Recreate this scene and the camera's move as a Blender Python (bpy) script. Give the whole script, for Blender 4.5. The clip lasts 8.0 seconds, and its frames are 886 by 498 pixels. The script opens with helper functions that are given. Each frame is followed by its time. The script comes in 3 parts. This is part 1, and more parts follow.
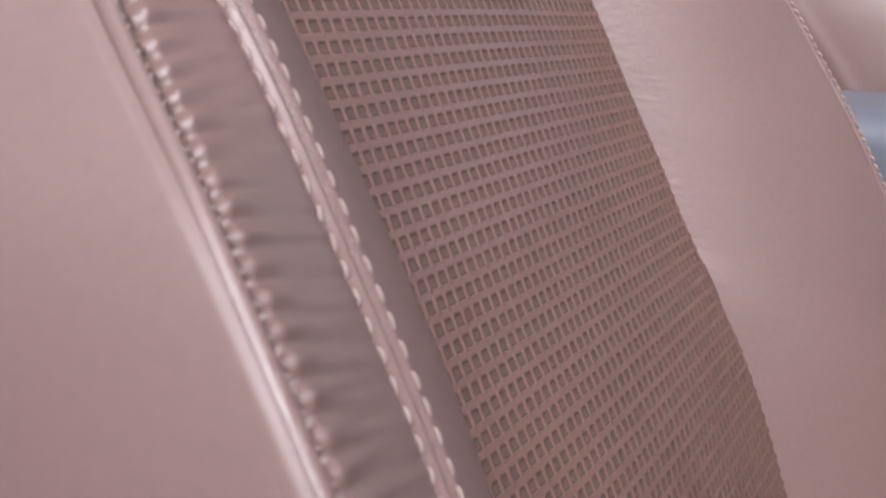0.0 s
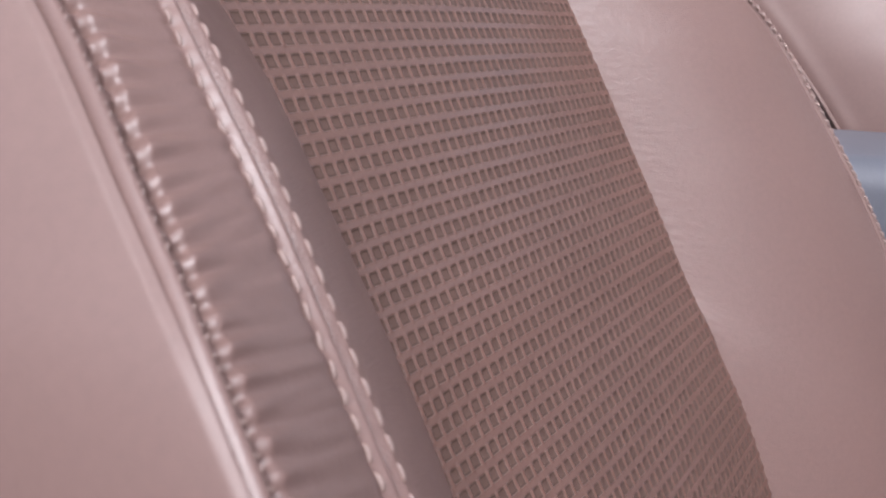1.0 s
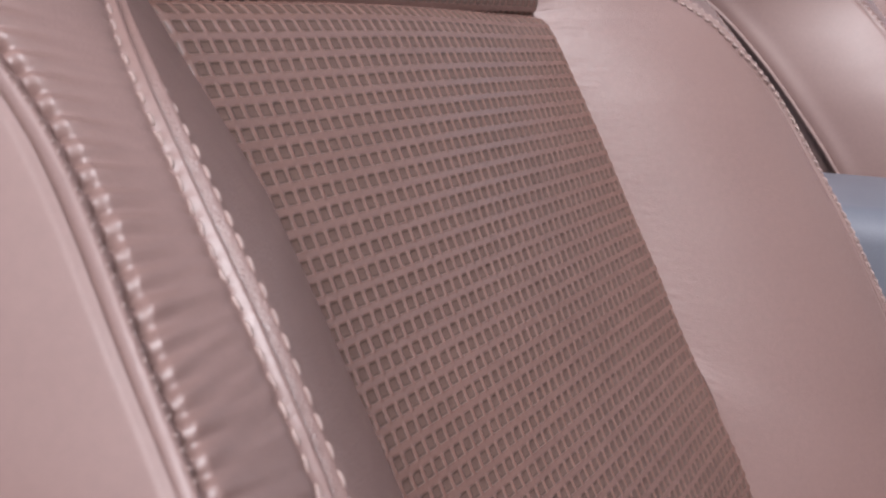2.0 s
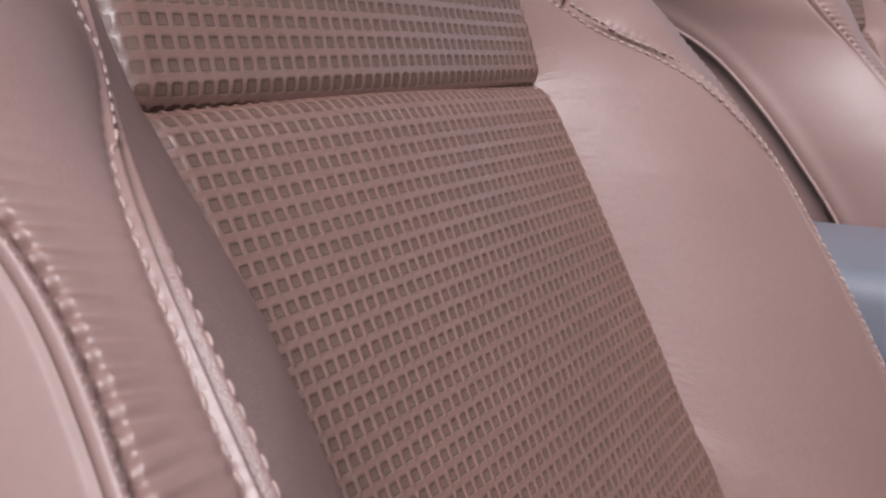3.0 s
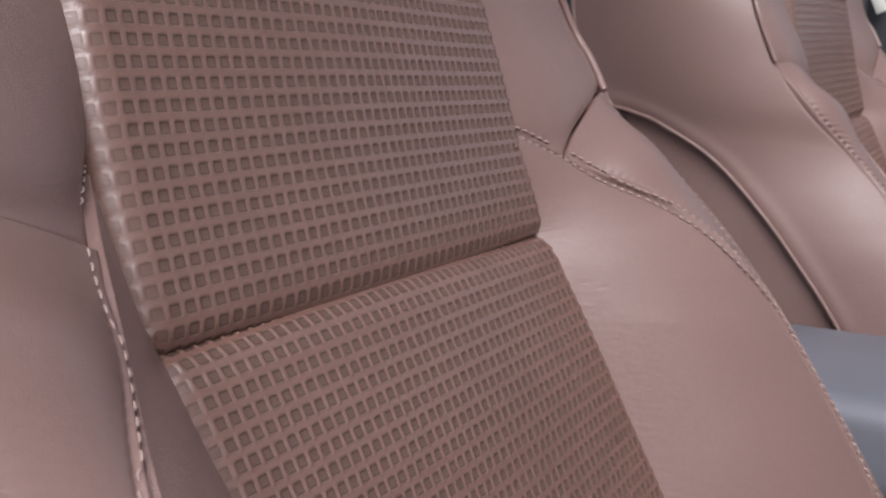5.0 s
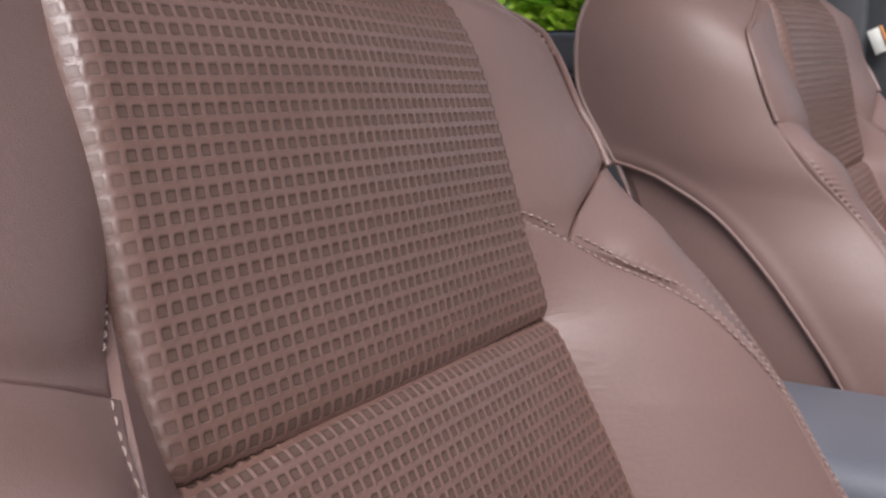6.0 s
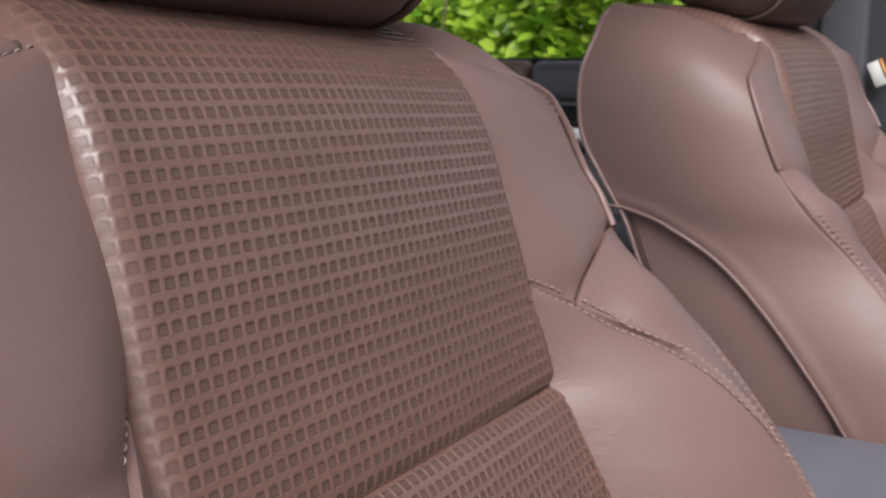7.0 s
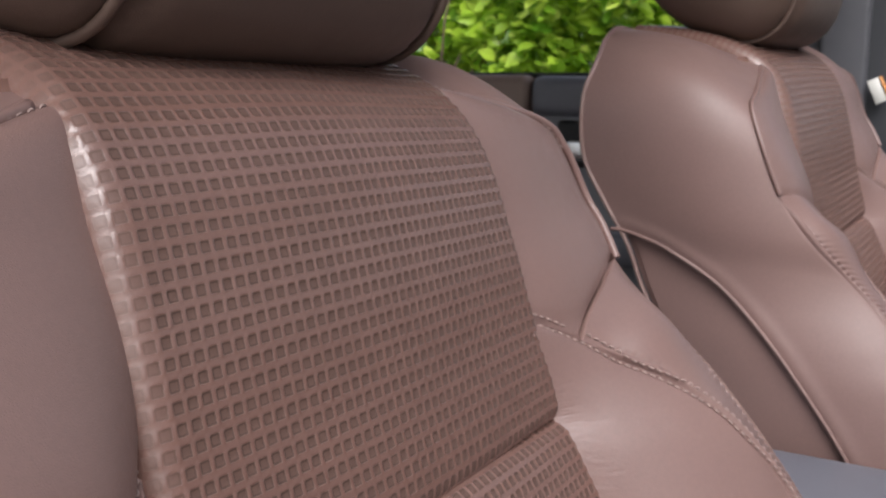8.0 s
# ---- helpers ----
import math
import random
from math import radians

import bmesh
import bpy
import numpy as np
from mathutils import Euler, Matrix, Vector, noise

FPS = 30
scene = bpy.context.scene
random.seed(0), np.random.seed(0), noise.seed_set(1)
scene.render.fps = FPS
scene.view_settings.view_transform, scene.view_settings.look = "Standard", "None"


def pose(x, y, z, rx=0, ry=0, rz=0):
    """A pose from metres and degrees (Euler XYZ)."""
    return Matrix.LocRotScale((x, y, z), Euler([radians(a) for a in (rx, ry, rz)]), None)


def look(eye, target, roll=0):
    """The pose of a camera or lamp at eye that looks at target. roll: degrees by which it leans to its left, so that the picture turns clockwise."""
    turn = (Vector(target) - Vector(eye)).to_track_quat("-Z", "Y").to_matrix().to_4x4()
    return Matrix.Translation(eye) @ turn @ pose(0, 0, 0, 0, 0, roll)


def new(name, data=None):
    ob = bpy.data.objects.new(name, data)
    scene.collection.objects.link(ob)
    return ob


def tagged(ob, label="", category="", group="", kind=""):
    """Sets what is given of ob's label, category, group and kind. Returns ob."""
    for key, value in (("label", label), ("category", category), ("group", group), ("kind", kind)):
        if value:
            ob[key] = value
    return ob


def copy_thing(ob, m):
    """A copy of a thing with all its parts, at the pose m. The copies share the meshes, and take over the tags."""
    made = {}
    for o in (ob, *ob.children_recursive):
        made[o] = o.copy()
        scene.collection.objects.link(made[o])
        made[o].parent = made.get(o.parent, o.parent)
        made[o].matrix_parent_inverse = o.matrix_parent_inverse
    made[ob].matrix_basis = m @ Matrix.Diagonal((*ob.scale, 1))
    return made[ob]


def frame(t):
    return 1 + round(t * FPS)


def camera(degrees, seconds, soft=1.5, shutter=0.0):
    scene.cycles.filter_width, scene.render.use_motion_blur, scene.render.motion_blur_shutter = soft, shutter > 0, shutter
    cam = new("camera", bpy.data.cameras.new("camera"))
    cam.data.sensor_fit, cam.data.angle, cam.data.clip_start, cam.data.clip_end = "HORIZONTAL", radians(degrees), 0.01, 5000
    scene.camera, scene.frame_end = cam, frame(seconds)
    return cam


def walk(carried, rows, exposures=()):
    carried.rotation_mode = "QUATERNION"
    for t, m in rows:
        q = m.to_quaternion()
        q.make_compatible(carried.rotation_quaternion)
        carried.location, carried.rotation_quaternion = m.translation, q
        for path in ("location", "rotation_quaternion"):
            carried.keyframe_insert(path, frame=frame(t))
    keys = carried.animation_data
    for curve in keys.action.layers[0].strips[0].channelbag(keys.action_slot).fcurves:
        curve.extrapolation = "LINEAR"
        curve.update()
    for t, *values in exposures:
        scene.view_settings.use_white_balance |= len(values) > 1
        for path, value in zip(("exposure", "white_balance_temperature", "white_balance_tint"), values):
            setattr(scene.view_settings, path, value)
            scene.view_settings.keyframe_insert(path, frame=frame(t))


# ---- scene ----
LENS = 48.0
cam = camera(LENS, 8.0, soft=1.9)
cam.data.dof.use_dof = True
cam.data.dof.focus_distance = 0.33
cam.data.dof.aperture_fstop = 32.0
PATH = [
    (0.0, -0.3269, -0.2125, 1.0525, 75.996, -0.875, -59.918),
    (0.5, -0.3265, -0.2124, 1.0596, 76.353, -0.929, -59.856),
    (1.0, -0.3254, -0.2120, 1.0705, 76.735, -0.985, -59.810),
    (1.5, -0.3245, -0.2115, 1.0797, 77.082, -1.023, -59.787),
    (2.0, -0.3228, -0.2105, 1.0929, 77.444, -1.059, -59.768),
    (2.2, -0.3220, -0.2100, 1.0988, 77.584, -1.071, -59.756),
    (3.3, -0.3197, -0.2085, 1.1285, 78.311, -1.114, -59.642),
    (3.5, -0.3196, -0.2084, 1.1340, 78.457, -1.106, -59.622),
    (4.0, -0.3197, -0.2078, 1.1490, 78.834, -1.052, -59.568),
    (4.5, -0.3200, -0.2075, 1.1646, 79.215, -0.968, -59.526),
    (5.8, -0.3221, -0.2040, 1.2120, 80.263, -0.714, -59.529),
    (6.0, -0.3228, -0.2031, 1.2187, 80.398, -0.711, -59.535),
    (6.5, -0.3241, -0.2012, 1.2348, 80.699, -0.738, -59.557),
    (7.0, -0.3255, -0.1992, 1.2487, 80.924, -0.772, -59.583),
    (7.5, -0.3264, -0.1975, 1.2584, 81.072, -0.799, -59.601),
    (8.0, -0.3272, -0.1965, 1.2649, 81.180, -0.813, -59.622),
]
walk(cam, [(r[0], pose(*r[1:])) for r in PATH], exposures=[(0.0, 0.46, 5960, 12), (3.5, 0.35, 6140, 12), (6.0, 0.15, 6240, 11), (8.0, 0.27, 6320, 11)])

# ---- sky and sun ----
world = bpy.data.worlds.new("sky")
scene.world = world
world.use_nodes = True
wt = world.node_tree
sky = wt.nodes.new("ShaderNodeTexSky")
sky.sky_type = "NISHITA"
sky.sun_disc = False
sky.sun_elevation = radians(46)
sky.sun_rotation = radians(242)
sky.dust_density = 4.0
sky.ozone_density = 0.5
haze = wt.nodes.new("ShaderNodeHueSaturation")  # a milky, overcast sky
haze.inputs["Saturation"].default_value = 0.4
wt.links.new(sky.outputs["Color"], haze.inputs["Color"])
wt.links.new(haze.outputs["Color"], wt.nodes["Background"].inputs["Color"])
wt.nodes["Background"].inputs["Strength"].default_value = 0.15
sun = new("sun", bpy.data.lights.new("sun", "SUN"))
sun.data.energy, sun.data.angle, sun.data.color = 2.4, radians(40), (1.0, 0.98, 0.98)
sun.matrix_world = look((-3.18, -1.69, 4.73), (0, 0, 1))


# ---- materials ----
def material(name, rgb, rough=0.5, metal=0.0, spec=0.5):
    mat = bpy.data.materials.new(name)
    mat.use_nodes = True
    b = mat.node_tree.nodes["Principled BSDF"]
    b.inputs["Base Color"].default_value = (*rgb, 1)
    b.inputs["Roughness"].default_value = rough
    b.inputs["Metallic"].default_value = metal
    b.inputs["Specular IOR Level"].default_value = spec
    return mat


def add_noise_colour(mat, rgb, scale, amount, fine=None):
    """Two scales of colour variation, in metres of the object's own space."""
    nt = mat.node_tree
    b = nt.nodes["Principled BSDF"]
    tc = nt.nodes.new("ShaderNodeTexCoord")
    n1 = nt.nodes.new("ShaderNodeTexNoise")
    n1.inputs["Scale"].default_value = scale
    n1.inputs["Detail"].default_value = 3
    n2 = nt.nodes.new("ShaderNodeTexNoise")
    n2.inputs["Scale"].default_value = fine or scale * 25
    n2.inputs["Detail"].default_value = 2
    add = nt.nodes.new("ShaderNodeMath")
    add.operation = "ADD"
    ramp = nt.nodes.new("ShaderNodeMapRange")
    ramp.inputs["From Min"].default_value = 0.6
    ramp.inputs["From Max"].default_value = 1.4
    ramp.inputs["To Min"].default_value = 1 - amount
    ramp.inputs["To Max"].default_value = 1 + amount
    mul = nt.nodes.new("ShaderNodeVectorMath")
    mul.operation = "MULTIPLY"
    mul.inputs[0].default_value = rgb
    for n in (n1, n2):
        nt.links.new(tc.outputs["Object"], n.inputs["Vector"])
    nt.links.new(n1.outputs["Fac"], add.inputs[0])
    nt.links.new(n2.outputs["Fac"], add.inputs[1])
    nt.links.new(add.outputs[0], ramp.inputs["Value"])
    nt.links.new(ramp.outputs[0], mul.inputs[1])
    nt.links.new(mul.outputs[0], b.inputs["Base Color"])
    return tc


def leather(name, rgb, rough=0.42, grain=0.25, crease=0.15, creases=90, wrinkle=0.0):
    mat = material(name, rgb, rough, 0, 0.65)
    tc = add_noise_colour(mat, rgb, 14, 0.06, 400)
    nt = mat.node_tree
    b = nt.nodes["Principled BSDF"]
    vor = nt.nodes.new("ShaderNodeTexVoronoi")
    vor.feature = "DISTANCE_TO_EDGE"
    vor.inputs["Scale"].default_value = 1100
    big = nt.nodes.new("ShaderNodeTexNoise")
    big.inputs["Scale"].default_value = creases
    big.inputs["Detail"].default_value = 4
    big.inputs["Distortion"].default_value = 0.6
    b1 = nt.nodes.new("ShaderNodeBump")
    b1.inputs["Strength"].default_value = grain
    b1.inputs["Distance"].default_value = 0.0005
    b2 = nt.nodes.new("ShaderNodeBump")
    b2.inputs["Strength"].default_value = crease
    b2.inputs["Distance"].default_value = 0.002
    nt.links.new(tc.outputs["Object"], vor.inputs["Vector"])
    nt.links.new(tc.outputs["Object"], big.inputs["Vector"])
    nt.links.new(vor.outputs["Distance"], b1.inputs["Height"])
    nt.links.new(big.outputs["Fac"], b2.inputs["Height"])
    # fine worn wrinkles, in patches
    fold = nt.nodes.new("ShaderNodeTexNoise")
    fold.noise_type = "RIDGED_MULTIFRACTAL"
    fold.inputs["Scale"].default_value = 150
    fold.inputs["Detail"].default_value = 5
    fold.inputs["Roughness"].default_value = 0.75
    fold.inputs["Distortion"].default_value = 0.8
    patch = nt.nodes.new("ShaderNodeTexNoise")
    patch.inputs["Scale"].default_value = 22
    pm = nt.nodes.new("ShaderNodeMapRange")
    pm.inputs["From Min"].default_value, pm.inputs["From Max"].default_value = 0.42, 0.66
    pm.inputs["To Max"].default_value = wrinkle
    b3 = nt.nodes.new("ShaderNodeBump")
    b3.inputs["Distance"].default_value = 0.0010
    sq_ = nt.nodes.new("ShaderNodeMapping")
    sq_.inputs["Scale"].default_value = (0.6, 1.0, 1.9)
    nt.links.new(tc.outputs["Object"], sq_.inputs["Vector"])
    nt.links.new(sq_.outputs[0], fold.inputs["Vector"])
    nt.links.new(tc.outputs["Object"], patch.inputs["Vector"])
    nt.links.new(patch.outputs["Fac"], pm.inputs["Value"])
    nt.links.new(pm.outputs[0], b3.inputs["Strength"])
    nt.links.new(fold.outputs["Fac"], b3.inputs["Height"])
    nt.links.new(b2.outputs["Normal"], b3.inputs["Normal"])
    nt.links.new(b3.outputs["Normal"], b1.inputs["Normal"])
    nt.links.new(b1.outputs["Normal"], b.inputs["Normal"])
    rr = nt.nodes.new("ShaderNodeMapRange")
    rr.inputs["To Min"].default_value = rough - 0.07
    rr.inputs["To Max"].default_value = rough + 0.10
    nt.links.new(big.outputs["Fac"], rr.inputs["Value"])
    nt.links.new(rr.outputs[0], b.inputs["Roughness"])
    return mat


def grained(name, rgb, rough, scale=600, bump=0.2, metal=0.0, amount=0.08):
    mat = material(name, rgb, rough, metal)
    tc = add_noise_colour(mat, rgb, scale / 40, amount, scale)
    nt = mat.node_tree
    n = nt.nodes.new("ShaderNodeTexNoise")
    n.inputs["Scale"].default_value = scale
    n.inputs["Detail"].default_value = 3
    bm_ = nt.nodes.new("ShaderNodeBump")
    bm_.inputs["Strength"].default_value = bump
    bm_.inputs["Distance"].default_value = 0.3 / scale
    nt.links.new(tc.outputs["Object"], n.inputs["Vector"])
    nt.links.new(n.outputs["Fac"], bm_.inputs["Height"])
    nt.links.new(bm_.outputs["Normal"], nt.nodes["Principled BSDF"].inputs["Normal"])
    return mat


TAN = (0.220, 0.136, 0.120)
M_LEATHER = leather("taupe_leather", TAN, 0.32, 0.4, 0.12, 90, 0.13)
M_SIDE = leather("smooth_taupe_leather", TAN, 0.48, 0.08, 0.05)
M_BAND = leather("band_leather", TAN, 0.35, 0.2, 0.05)
M_PIPE = leather("piping_leather", (0.245, 0.160, 0.142), 0.38, 0.15, 0.05)
M_FABRIC = grained("insert_cover", (0.196, 0.108, 0.087), 0.45, 900, 0.25)


RIDGE = (0.175, 0.215)  # where the dimples begin, in shares of a cell's width and height


def woven_cells(mat):
    """The dimples show a darker, greyer open weave, with a dark rim round a paler middle; a mesh attribute counts the cells."""
    nt = mat.node_tree
    b = nt.nodes["Principled BSDF"]
    at = nt.nodes.new("ShaderNodeAttribute")
    at.attribute_name = "cell"
    part_ = nt.nodes.new("ShaderNodeSeparateXYZ")
    nt.links.new(at.outputs["Vector"], part_.inputs[0])

    def math_(op, *values):
        n = nt.nodes.new("ShaderNodeMath")
        n.operation = op
        for k, v in enumerate(values):
            if isinstance(v, (int, float)):
                n.inputs[k].default_value = v
            else:
                nt.links.new(v, n.inputs[k])
        return n.outputs[0]

    def ease(v, lo, hi, top=1.0):
        r = nt.nodes.new("ShaderNodeMapRange")
        r.interpolation_type = "SMOOTHSTEP"
        for k, x in (("From Min", lo), ("From Max", hi), ("To Min", 0.0), ("To Max", top)):
            r.inputs[k].default_value = x
        nt.links.new(v, r.inputs["Value"])
        return r.outputs[0]

    tc = nt.nodes.new("ShaderNodeTexCoord")
    thread = nt.nodes.new("ShaderNodeTexNoise")
    thread.inputs["Scale"].default_value = 1300
    thread.inputs["Detail"].default_value = 2
    nt.links.new(tc.outputs["Object"], thread.inputs["Vector"])
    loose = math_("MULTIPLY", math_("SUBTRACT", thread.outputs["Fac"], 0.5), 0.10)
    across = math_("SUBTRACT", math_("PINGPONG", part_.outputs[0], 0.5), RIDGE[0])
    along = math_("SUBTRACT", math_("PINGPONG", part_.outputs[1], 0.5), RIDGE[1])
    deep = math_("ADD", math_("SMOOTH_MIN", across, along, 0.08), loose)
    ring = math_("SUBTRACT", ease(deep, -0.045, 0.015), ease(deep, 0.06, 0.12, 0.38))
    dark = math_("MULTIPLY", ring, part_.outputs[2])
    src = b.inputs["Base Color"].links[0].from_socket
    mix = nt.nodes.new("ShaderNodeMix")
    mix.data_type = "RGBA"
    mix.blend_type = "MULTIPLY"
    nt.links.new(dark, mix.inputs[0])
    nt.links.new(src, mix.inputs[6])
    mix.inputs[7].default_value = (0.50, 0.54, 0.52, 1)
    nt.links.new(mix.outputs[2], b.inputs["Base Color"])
    for socket, lo, hi in (("Roughness", 0.27, 0.60), ("Specular IOR Level", 0.80, 0.3)):
        r = nt.nodes.new("ShaderNodeMapRange")
        r.inputs["To Min"].default_value, r.inputs["To Max"].default_value = lo, hi
        nt.links.new(dark, r.inputs["Value"])
        nt.links.new(r.outputs[0], b.inputs[socket])


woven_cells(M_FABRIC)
M_THREAD = grained("pale_thread", (0.35, 0.252, 0.226), 0.55, 2500, 0.5)
# The seat leather again, darkened to put the headrest's shade into its colour.
M_HEAD_SHADED = leather("shaded_headrest_leather", (0.098, 0.062, 0.047), 0.50, 0.25, 0.08)
M_GREY = grained("blue_grey_plastic", (0.170, 0.173, 0.205), 0.42, 900, 0.3)
M_DARK = grained("charcoal_plastic", (0.035, 0.037, 0.042), 0.45, 900, 0.3)
M_BLACK = material("black_rubber", (0.012, 0.012, 0.013), 0.6)
M_PILLAR = grained("pillar_trim", (0.085, 0.085, 0.095), 0.6, 1200, 0.3)
M_BROWN = grained("brown_door_trim", (0.27, 0.195, 0.165), 0.5, 900, 0.25)
M_CHROME = grained("satin_chrome", (0.75, 0.75, 0.76), 0.22, 200, 0.03, 1.0)
M_DOOR = grained("slate_door_trim", (0.19, 0.195, 0.215), 0.42, 900, 0.3)
M_CARPET = grained("carpet", (0.06, 0.055, 0.052), 0.95, 700, 1.0)
M_LINING = grained("roof_lining", (0.48, 0.45, 0.42), 0.95, 1500, 0.5)
M_TAG = grained("white_label", (0.80, 0.79, 0.74), 0.6, 300, 0.05)
M_TAGC = material("orange_print", (0.75, 0.32, 0.10), 0.6)
# the ground is unseen; its pale colour is chosen to bounce fill light
M_GROUND_BOUNCE = grained("bounce_ground", (0.34, 0.33, 0.32), 0.85, 60, 0.4)


def leaf_material():
    mat = material("hedge_leaf", (0.1, 0.2, 0.03), 0.33, 0, 0.7)
    nt = mat.node_tree
    b = nt.nodes["Principled BSDF"]
    geo = nt.nodes.new("ShaderNodeNewGeometry")
    ramp = nt.nodes.new("ShaderNodeValToRGB")
    e = ramp.color_ramp.elements
    e[0].color, e[1].color = (0.10, 0.24, 0.014, 1), (0.66, 0.78, 0.15, 1)
    mid = e.new(0.75)
    mid.color = (0.44, 0.62, 0.055, 1)
    nt.links.new(geo.outputs["Random Per Island"], ramp.inputs["Fac"])
    nt.links.new(ramp.outputs["Color"], b.inputs["Base Color"])
    tr = nt.nodes.new("ShaderNodeBsdfTranslucent")
    nt.links.new(ramp.outputs["Color"], tr.inputs["Color"])
    mix = nt.nodes.new("ShaderNodeMixShader")
    mix.inputs[0].default_value = 0.45
    out = nt.nodes["Material Output"]
    nt.links.new(b.outputs[0], mix.inputs[1])
    nt.links.new(tr.outputs[0], mix.inputs[2])
    nt.links.new(mix.outputs[0], out.inputs["Surface"])
    return mat


M_LEAF = leaf_material()
M_BARK = grained("twig_bark", (0.10, 0.07, 0.045), 0.9, 80, 0.8)
M_PETAL = grained("white_petal", (0.82, 0.80, 0.72), 0.6, 200, 0.1)


# ---- mesh helpers ----
def mesh_object(name, verts, faces, mats, parent=None, label="", smooth=True, index=None):
    me = bpy.data.meshes.new(name)
    me.from_pydata([tuple(v) for v in verts], [], [tuple(int(i) for i in f) for f in faces])
    for m in (mats if isinstance(mats, (list, tuple)) else [mats]):
        me.materials.append(m)
    if smooth:
        me.polygons.foreach_set("use_smooth", [True] * len(me.polygons))
    if index is not None:
        me.polygons.foreach_set("material_index", [int(i) for i in index])
    me.update()
    ob = new(name, me)
    if parent is not None:
        ob.parent = parent
    if label:
        tagged(ob, label)
    return ob


def part(name, bm, mat, parent, label="", smooth=True):
    """Links a bmesh as one mesh object under a thing or a part."""
    me = bpy.data.meshes.new(name)
    bm.normal_update()
    bm.to_mesh(me)
    bm.free()
    for m in (mat if isinstance(mat, (list, tuple)) else [mat]):
        me.materials.append(m)
    if smooth:
        me.polygons.foreach_set("use_smooth", [True] * len(me.polygons))
    ob = new(name, me)
    if parent is not None:
        ob.parent = parent
    if label:
        tagged(ob, label)
    return ob


def spline(points, n):
    """n points on a Catmull-Rom curve through the given ones, even along its length."""
    p = np.array(points, float)
    p = np.vstack([2 * p[0] - p[1], p, 2 * p[-1] - p[-2]])
    out = []
    for i in range(1, len(p) - 2):
        t = np.linspace(0, 1, 40, endpoint=i == len(p) - 3)[:, None]
        a, b, c, d = p[i - 1], p[i], p[i + 1], p[i + 2]
        out.append(0.5 * (2 * b + (c - a) * t + (2 * a - 5 * b + 4 * c - d) * t**2 + (3 * b - a - 3 * c + d) * t**3))
    q = np.vstack(out)
    far = np.r_[0, np.cumsum(np.linalg.norm(np.diff(q, axis=0), axis=1))]
    at = np.linspace(0, far[-1], n)
    return np.stack([np.interp(at, far, q[:, k]) for k in range(q.shape[1])], 1)


def paired(points, n):
    """As spline, but even from knot to knot, so that two curves of as many knots stay abreast."""
    p = np.array(points, float)
    k = len(p)
    p = np.vstack([2 * p[0] - p[1], p, 2 * p[-1] - p[-2]])
    u = np.linspace(0, k - 1 - 1e-9, n)
    i = u.astype(int)
    t = (u - i)[:, None]
    a, b, c, d = p[i], p[i + 1], p[i + 2], p[i + 3]
    return 0.5 * (2 * b + (c - a) * t + (2 * a - 5 * b + 4 * c - d) * t**2 + (3 * b - a - 3 * c + d) * t**3)


def grid_faces(n, m, flip=False):
    i, j = np.meshgrid(np.arange(n - 1), np.arange(m - 1), indexing="ij")
    a = (i * m + j).ravel()
    f = np.stack([a, a + 1, a + m + 1, a + m], 1)
    return f[:, ::-1] if flip else f


def normals(g):
    du, dv = np.gradient(g, axis=0), np.gradient(g, axis=1)
    n = np.cross(dv, du)
    return n / np.maximum(np.linalg.norm(n, axis=2, keepdims=True), 1e-9)


STITCH, NOTCH = 0.0043, 0.0062  # how far the rows of stitches stand from the seams


def sewn_edge(d):
    """The relief beside a sewn seam, by the distance from it: a sharp groove, a ridge over the turned-in hem, the dent of the stitches."""
    bump = lambda at, width: np.exp(-(((d - at) / width) ** 2))
    return -0.0020 * bump(0, 0.0009) + 0.0010 * bump(0.0020, 0.0010) - 0.0004 * bump(STITCH, 0.0010)


def stretch_panel(a, b, m, out, bulge=0.006, roll=0.004, reach=0.006, skew=(1.0, 1.0), pucker=0.0, puckers=(14, 160), seed=1.0, sewn=False):
    """A stuffed panel between two seam curves: swollen in the middle, rolled in along the seams, puckered beside them.
    out: a direction that the panel faces."""
    s = 0.5 - 0.5 * np.cos(np.linspace(0, np.pi, m))
    g = a[:, None] * (1 - s)[None, :, None] + b[:, None] * s[None, :, None]
    n = normals(g)
    n *= np.sign((n @ np.array(out, float)))[..., None]
    width = np.linalg.norm(b - a, axis=1)[:, None]
    p, q = skew
    top = (p / (p + q)) ** p * (q / (p + q)) ** q
    swell = s**p * (1 - s) ** q / top
    run = np.r_[0, np.cumsum(np.linalg.norm(np.diff((a + b) / 2, axis=0), axis=1))]
    full = np.interp(run, *bulge)[:, None] if isinstance(bulge, tuple) else bulge
    lift = full * swell[None] * np.minimum(1, width / 0.03)
    da, db = s[None] * width, (1 - s)[None] * width
    edge = np.exp(-((da / reach) ** 2)) + (0 if sewn else np.exp(-((db / reach) ** 2)))
    lift = lift - roll * np.minimum(edge, 1.2)
    if sewn:
        lift = lift + sewn_edge(db)
    if pucker:
        ridge = np.array([[noise.noise(Vector((r * puckers[1], q * puckers[0], seed))) for q in da[i]] for i, r in enumerate(run)])
        near = np.exp(-da / 0.014) + (0 if sewn else np.exp(-db / 0.014))
        lift = lift + pucker * ridge * np.clip(near, 0, 1) * (1 - np.exp(-np.minimum(da, db) / 0.002))
    return g + n * lift[..., None]


